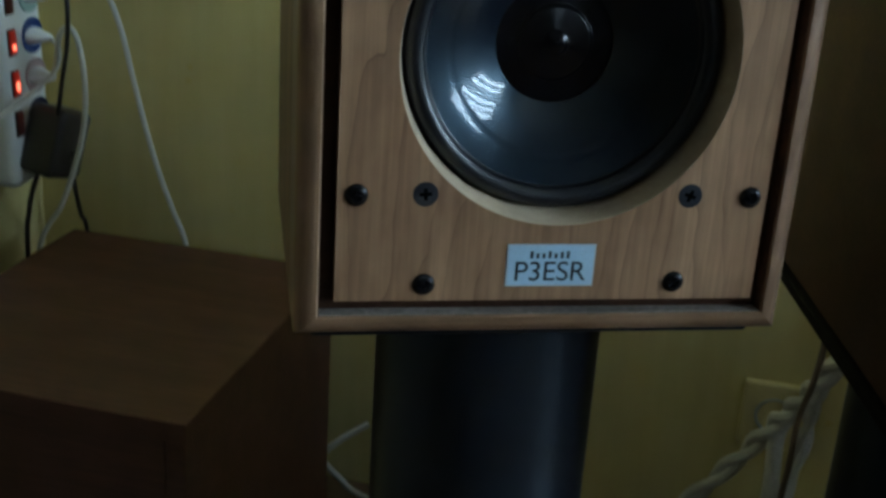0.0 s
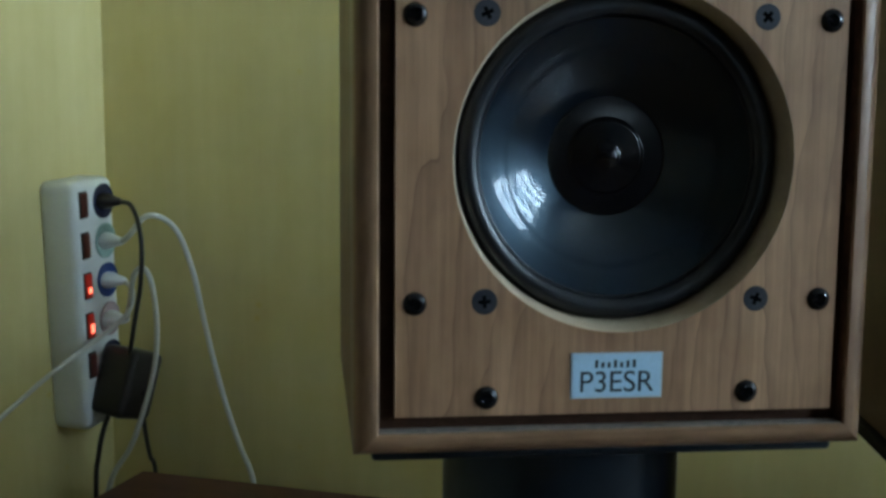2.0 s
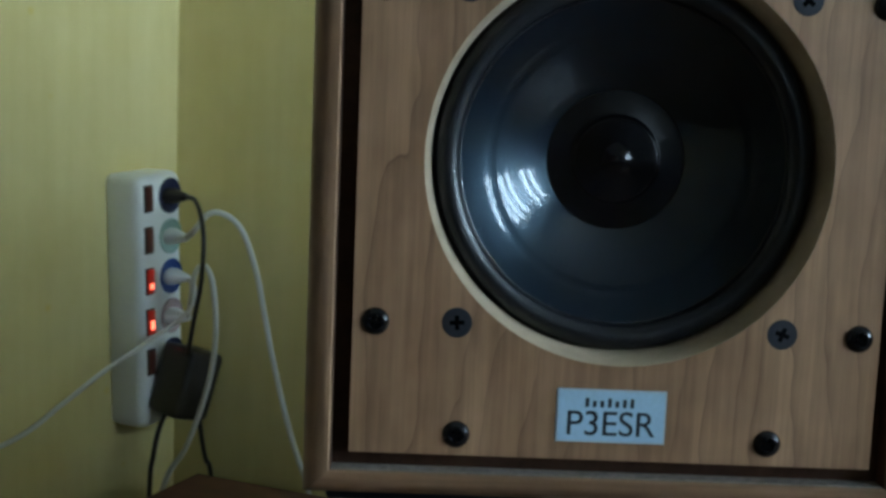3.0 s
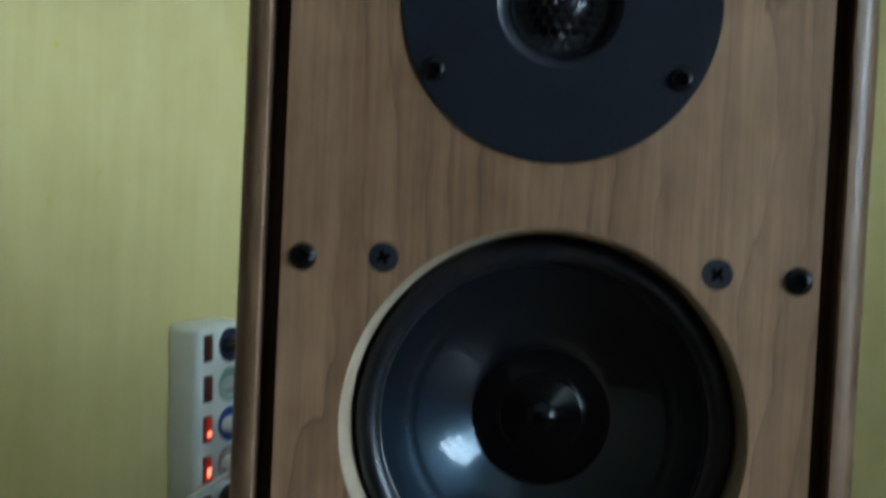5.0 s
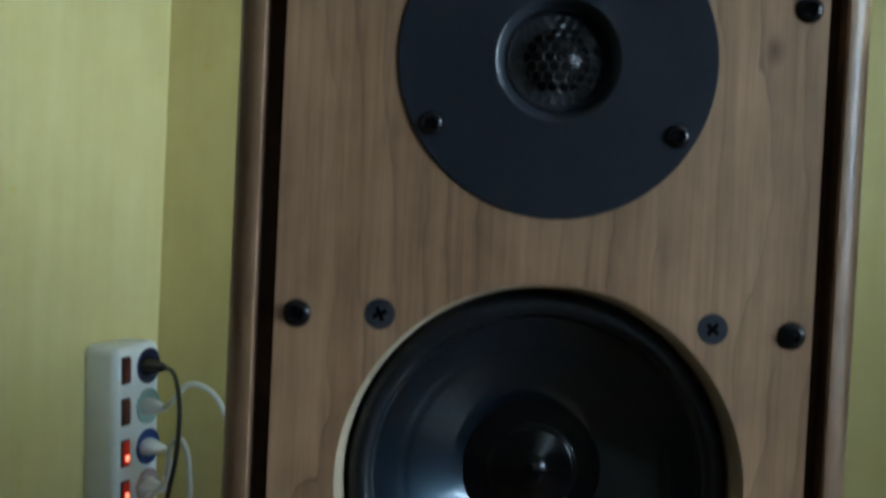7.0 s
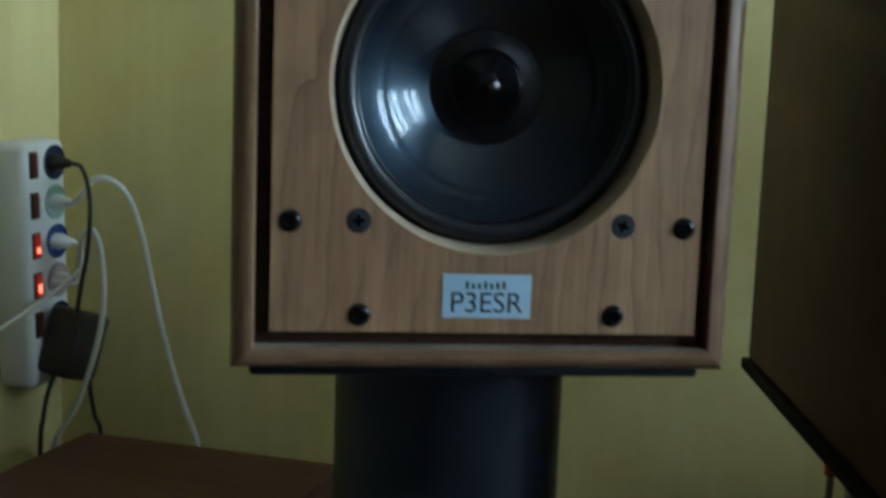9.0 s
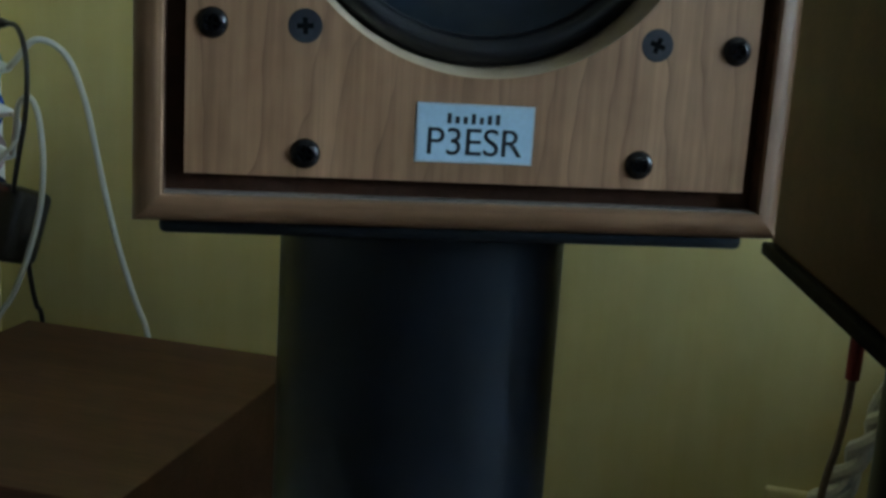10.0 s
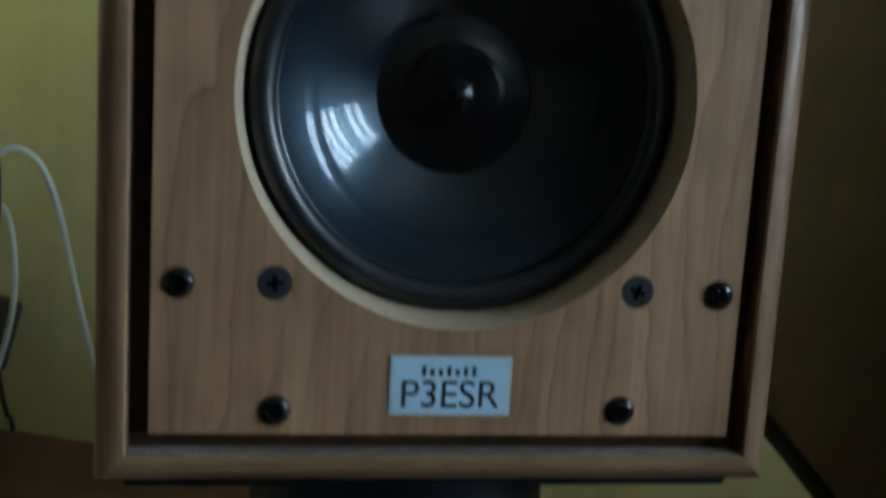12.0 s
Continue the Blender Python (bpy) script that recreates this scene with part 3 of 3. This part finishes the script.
def stand(height):
    st = thing("speaker_stand", Matrix(), "satin black steel loudspeaker stand with a thick round column", "speaker stand", "stands")
    part("top_plate", solid(-0.0940, 0.0925, 0.012, 0.186, height - 0.0050, height, 0.002, 3), STAND_BLACK, st, "thin black top plate with rounded corners", True)
    col = upright(lathe([(0.0, 0.012), (0.0547, 0.012), (0.0547, height - 0.0051), (0.0, height - 0.0051)], segments=96))
    c = part("column", col, STAND_BLACK, st, "thick round black column", True)
    c.location = (-0.0010, 0.0980, 0)
    part("base_plate", solid(-0.14, 0.13, -0.03, 0.24, 0, 0.012, 0.004, 3), STAND_BLACK, st, "heavy black base plate on the floor", True)
    return st


SPEAKER_Z = 0.6410
sp = loudspeaker()
sp.matrix_basis = pose(0, 0, SPEAKER_Z)
st = stand(SPEAKER_Z + LOW - 0.0003)
# a second, larger loudspeaker stands beside it and shows its flank
SECOND = pose(0.294, 0.150, 0.0, 0, 0, -10)


def flank_speaker():
    ob = thing("loudspeaker", SECOND @ pose(0, 0, 0.5865), "large dark brown veneered loudspeaker seen from its flank on a stand", "loudspeaker", "loudspeakers")
    # front carried forward, out of view, to shade the baffle's right and the wall
    part("cabinet", solid(-0.0955, 0.0955, -0.183, 0.098, 0, 0.330, 0.0025, 3), CABINET, ob, "dark brown veneered cabinet body", True)
    part("front_rim", solid(-0.0955, 0.0955, -0.200, -0.1832, 0, 0.330, 0.004, 3), CABINET, ob, "solid wood front rim", True)
    part("terminal_plate", solid(-0.035, 0.035, 0.0982, 0.1002, 0.05, 0.11, 0.0008), BLACK_PLASTIC, ob, "black terminal plate on the back")
    for x in (-0.012, 0.012):
        post = lathe([(0.0, 0.014), (0.0042, 0.0135), (0.0046, 0.004), (0.0032, 0.002), (0.0032, 0.0)], x, 0.08, 0.1002, 20)
        part("binding_post", post, RED_PLASTIC if x > 0 else BLACK_PLASTIC, ob, "", True)
    return ob


def flank_stand():
    ob = thing("speaker_stand", SECOND, "satin black steel stand with a thick round column", "speaker stand", "stands")
    part("top_plate", solid(-0.099, 0.099, -0.178, 0.102, 0.5785, 0.586, 0.0015, 3), FLANK_BLACK, ob, "thin black top plate with rounded corners", True)
    part("column", upright(lathe([(0.0, 0.012), (0.0547, 0.012), (0.0547, 0.5784), (0.0, 0.5784)], segments=96)), STAND_BLACK, ob, "thick round black column", True)
    part("base_plate", solid(-0.13, 0.13, -0.14, 0.14, 0, 0.012, 0.004, 3), STAND_BLACK, ob, "heavy black base plate on the floor", True)
    return ob


flank_speaker()
flank_stand()


# ---- the low cabinet in the corner ----
def low_cabinet():
    ob = thing("low_cabinet", ROOM @ pose(0.2525, -0.2665, 0), "low dark brown wood veneered cabinet in the corner", "cabinet")
    w, d, h = 0.331, 0.385, 0.325
    part("top", solid(-w / 2, w / 2, -d / 2, d / 2, h - 0.020, h, 0.0012), CABINET, ob, "dark brown veneered top panel")
    part("side_panel", solid(-w / 2, -w / 2 + 0.02, -d / 2 + 0.001, d / 2, 0, h - 0.0203, 0.0008), CABINET, ob)
    part("side_panel", solid(w / 2 - 0.02, w / 2 - 0.001, -d / 2 + 0.001, d / 2, 0, h - 0.0203, 0.0008), CABINET, ob)
    part("front_panel", solid(-w / 2 + 0.0203, w / 2 - 0.0203, -d / 2 + 0.0015, -d / 2 + 0.02, 0, h - 0.0203, 0.0008), CABINET, ob)
    part("back_panel", solid(-w / 2 + 0.0203, w / 2 - 0.0203, d / 2 - 0.012, d / 2, 0, h - 0.0203), CABINET, ob)
    return ob


low_cabinet()


# ---- power strip: x out of the wall, y along it, z up ----
STRIP_V, STRIP_Z0, STRIP_Z1, STRIP_T = -0.092, 0.383, 0.676, 0.046
PITCH, TOP_SOCKET, LEAN = 0.0470, 0.6490, 2.8


def strip_v(z):
    """Where the leaning strip's middle lies along its wall at a height."""
    return STRIP_V + 0.002 - (z - 0.53) * math.tan(radians(LEAN))




def power_strip():
    ob = thing("power_strip", ROOM @ pose(0.0005, strip_v(STRIP_Z0), STRIP_Z0, LEAN), "white power strip with coloured sockets and red rockers", "power strip")
    part("housing", solid(-0.0065, STRIP_T, -0.039, 0.042, 0, STRIP_Z1 - STRIP_Z0, 0.012, 4), WHITE_PLASTIC, ob, "white plastic housing with rounded edges", True)
    kinds = (NAVY_SOCKET, GREEN_SOCKET, BLUE_SOCKET, PINK_SOCKET, NAVY_SOCKET)
    for k, mat in enumerate(kinds):
        z = TOP_SOCKET - STRIP_Z0 - k * PITCH
        s = part("socket", lathe([(0.0205, 0.0), (0.0205, -0.0016), (0.0192, -0.0018), (0.0180, -0.0004), (0.0176, -0.0002), (0, -0.0002)], segments=40), mat, ob, "", True)
        s.location, s.rotation_euler = (STRIP_T + 0.0002, 0.016, z), (0, 0, radians(90))
        frame_part = part("switch_frame", solid(STRIP_T - 0.001, STRIP_T + 0.0012, -0.031, -0.017, z - 0.0155, z + 0.0155, 0.0008), BLACK_PLASTIC, ob)
        part("rocker", solid(STRIP_T, STRIP_T + 0.0034, -0.0298, -0.0182, z - 0.0138, z + 0.0138, 0.0014), SWITCH_LIT if k in (2, 3) else SWITCH_OFF, frame_part, "red rocker lit from inside" if k in (2, 3) else "dark red rocker, off", True)
        if k in (2, 3):
            part("neon", solid(STRIP_T + 0.0030, STRIP_T + 0.0038, -0.0270, -0.0215, z - 0.0085, z + (0.002 if k == 3 else -0.002), 0.0003), SWITCH_GLOW, frame_part, "glowing neon spot")
    return ob


power_strip()


# ---- plugs, adapter and cables at the power strip; coordinates along the room's walls ----
def room_thing(name, at, label, category, group=""):
    return thing(name, ROOM @ pose(*at), label, category, group)


def plug(at, mat, label):
    ob = room_thing("plug", at, label, "plug", "plugs in the power strip")
    body = lathe([(0.0, -0.025), (0.0044, -0.0246), (0.0066, -0.021), (0.0100, -0.012), (0.0135, -0.005), (0.0140, 0.0), (0.0, 0.0)], segments=28)
    bmesh.ops.scale(body, vec=(1.10, 1, 0.72), verts=body.verts)
    p = part("plug_body", body, mat, ob, "", True)
    p.rotation_euler = (0, 0, radians(90))
    return ob


def cable(name, points, radius, mat, label, group="", **more):
    first = Vector(points[0])
    ob = room_thing(name, first, label, "cable", group)
    part("cable_line", tube([Vector(p) - first for p in points], radius, **more), mat, ob, "", True)
    return ob


FACE = STRIP_T + 0.0005
SOCKETS = [(strip_v(TOP_SOCKET - k * PITCH) + 0.016, TOP_SOCKET - k * PITCH) for k in range(4)]
plug((FACE, *SOCKETS[0]), BLACK_PLASTIC, "black plug in the top socket of the power strip")
plug((FACE, *SOCKETS[1]), WHITE_PLASTIC, "white plug in the green socket")
plug((FACE, *SOCKETS[2]), WHITE_PLASTIC, "white plug in the blue socket")
plug((FACE, *SOCKETS[3]), WHITE_PLASTIC, "white plug in the pink socket")

adapter = room_thing("power_adapter", (FACE + 0.002, -0.078, 0.437), "bulky black power adapter plugged into the power strip", "adapter")
body = solid(0, 0.050, -0.029, 0.029, -0.041, 0.041, 0.009, 3)
case = part("adapter_case", body, BLACK_PLASTIC, adapter, "black plastic case with rounded edges", True)
case.rotation_euler = (radians(-16), radians(6), radians(-8))

cable("cable", [(0.069, *SOCKETS[1]), (0.090, -0.095, 0.612), (0.110, -0.093, 0.634), (0.126, -0.082, 0.632), (0.139, -0.069, 0.613), (0.148, -0.055, 0.570), (0.155, -0.045, 0.516), (0.165, -0.040, 0.462), (0.182, -0.040, 0.403), (0.201, -0.042, 0.355), (0.218, -0.045, 0.318), (0.225, -0.045, 0.250), (0.230, -0.045, 0.05)], 0.0034, WHITE_CABLE, "white cable that arches down behind the low cabinet", "cables at the power strip")
cable("cable", [(0.069, *SOCKETS[0]), (0.094, -0.098, 0.648), (0.112, -0.112, 0.631), (0.121, -0.120, 0.602), (0.118, -0.120, 0.558), (0.109, -0.118, 0.520), (0.098, -0.112, 0.482), (0.060, -0.060, 0.450), (0.054, -0.055, 0.385)], 0.0028, BLACK_PLASTIC, "thin black cable that drops from the top plug", "cables at the power strip")
cable("cable", [(0.069, *SOCKETS[2]), (0.088, -0.088, 0.547), (0.090, -0.098, 0.526), (0.078, -0.112, 0.508), (0.058, -0.138, 0.487), (0.050, -0.168, 0.475), (0.033, -0.192, 0.456), (0.014, -0.222, 0.431), (0.006, -0.30, 0.405), (0.005, -0.50, 0.40)], 0.0026, WHITE_CABLE, "thin white cable that sags along the wall", "cables at the power strip")
cable("cable", [(0.069, *SOCKETS[3]), (0.092, -0.100, 0.535), (0.102, -0.110, 0.562), (0.110, -0.112, 0.575), (0.120, -0.112, 0.576), (0.128, -0.111, 0.557), (0.132, -0.110, 0.513), (0.126, -0.106, 0.467), (0.111, -0.102, 0.419), (0.088, -0.100, 0.363), (0.056, -0.100, 0.306), (0.045, -0.11, 0.18), (0.04, -0.12, 0.03)], 0.0032, WHITE_CABLE, "white cable that loops down past the adapter", "cables at the power strip")
cable("cable", [(0.072, -0.095, 0.430), (0.069, -0.108, 0.411), (0.058, -0.110, 0.383), (0.050, -0.110, 0.349), (0.048, -0.114, 0.300), (0.045, -0.115, 0.04)], 0.0030, BLACK_PLASTIC, "black cable that hangs below the adapter", "cables at the power strip")
cable("cable", [(0.098, -0.085, 0.425), (0.104, -0.098, 0.405), (0.102, -0.090, 0.375), (0.098, -0.075, 0.344), (0.097, -0.062, 0.320), (0.095, -0.045, 0.20), (0.09, -0.04, 0.03)], 0.0028, BLACK_PLASTIC, "black cable that slips behind the low cabinet", "cables at the power strip")

# ---- cables and outlet behind the loudspeakers ----
outlet = room_thing("wall_outlet", (0.936, -0.0005, 0.198), "ivory wall outlet with a round grey socket", "outlet")
part("cover_plate", solid(-0.042, 0.042, -0.010, 0, -0.042, 0.042, 0.004, 3), IVORY, outlet, "", True)
part("socket", lathe([(0.0225, 0.0), (0.0225, -0.0015), (0.0205, -0.0018), (0.019, 0.0), (0.0185, 0.006), (0.0, 0.006)], -0.004, 0.002, -0.0102, 40), GREY_SOCKET, outlet, "round grey socket", True)
for x in (-0.0135, 0.0055):
    part("contact_hole", lathe([(0.0026, -0.0003), (0.0, -0.0004)], x, 0.002, -0.0050, 16), RECESS, outlet)


def twisted(points, radius, turns, mat, label, group):
    """Two strands wound round each other along a line."""
    line = curve_points(points, 12)
    first = Vector(points[0])
    ob = room_thing("speaker_cable", first, label, "cable", group)
    for phase in (0, math.pi):
        strand = []
        side = Vector((0.9, 0.2, 0.1))
        for k, at in enumerate(line):
            way = (line[min(k + 1, len(line) - 1)] - line[max(k - 1, 0)]).normalized()
            side = (side - way * side.dot(way)).normalized()
            a = phase + 2 * math.pi * turns * k / len(line)
            strand.append(at - first + radius * 0.9 * (math.cos(a) * side + math.sin(a) * way.cross(side)))
        part("strand", tube(strand, radius, 8, 2), mat, ob, "", True)
    return ob


twisted([(0.975, -0.370, 0.54), (0.965, -0.320, 0.450), (0.955, -0.280, 0.402), (0.943, -0.250, 0.359), (0.929, -0.225, 0.321), (0.915, -0.200, 0.284), (0.891, -0.160, 0.221), (0.854, -0.120, 0.143), (0.800, -0.10, 0.05), (0.70, -0.09, 0.012)], 0.0058, 6, GREY_CABLE, "thick twisted pale grey speaker cable", "speaker cables")
twisted([(0.972, -0.300, 0.50), (0.962, -0.245, 0.405), (0.955, -0.200, 0.345), (0.954, -0.150, 0.288), (0.955, -0.120, 0.222), (0.94, -0.12, 0.12), (0.92, -0.12, 0.012)], 0.0050, 4, GREY_CABLE, "pale grey twisted speaker cable that hangs by the outlet", "speaker cables")
cable("speaker_cable", [(0.932, -0.222, 0.322), (0.925, -0.205, 0.296), (0.921, -0.200, 0.270), (0.924, -0.200, 0.207), (0.92, -0.19, 0.10), (0.90, -0.19, 0.012)], 0.0080, GREY_CABLE, "thick pale grey speaker cable that drops to the floor", "speaker cables")
cable("speaker_cable", [(0.452, -0.02, 0.10), (0.420, -0.04, 0.080), (0.403, -0.050, 0.058), (0.425, -0.050, 0.034), (0.455, -0.050, 0.014), (0.56, -0.07, 0.006)], 0.0040, WHITE_CABLE, "white cable that curls down behind the stand", "speaker cables")

lead = thing("speaker_cable", pose(0, 0, 0), "brown speaker cable with a red plug sleeve", "cable", "speaker cables")
part("cable_line", tube([(0.304, 0.262, 0.660), (0.305, 0.290, 0.640), (0.304, 0.308, 0.590), (0.3035, 0.310, 0.520), (0.3035, 0.310, 0.490), (0.303, 0.310, 0.472), (0.300, 0.310, 0.447), (0.2945, 0.311, 0.415), (0.293, 0.312, 0.355), (0.285, 0.33, 0.20), (0.24, 0.36, 0.01)], 0.0026), BROWN_CABLE, lead, "", True)
part("plug_sleeve", tube([(0.3038, 0.310, 0.520), (0.3036, 0.310, 0.506), (0.3035, 0.310, 0.491)], 0.0046), RED_PLASTIC, lead, "red plastic plug sleeve", True)
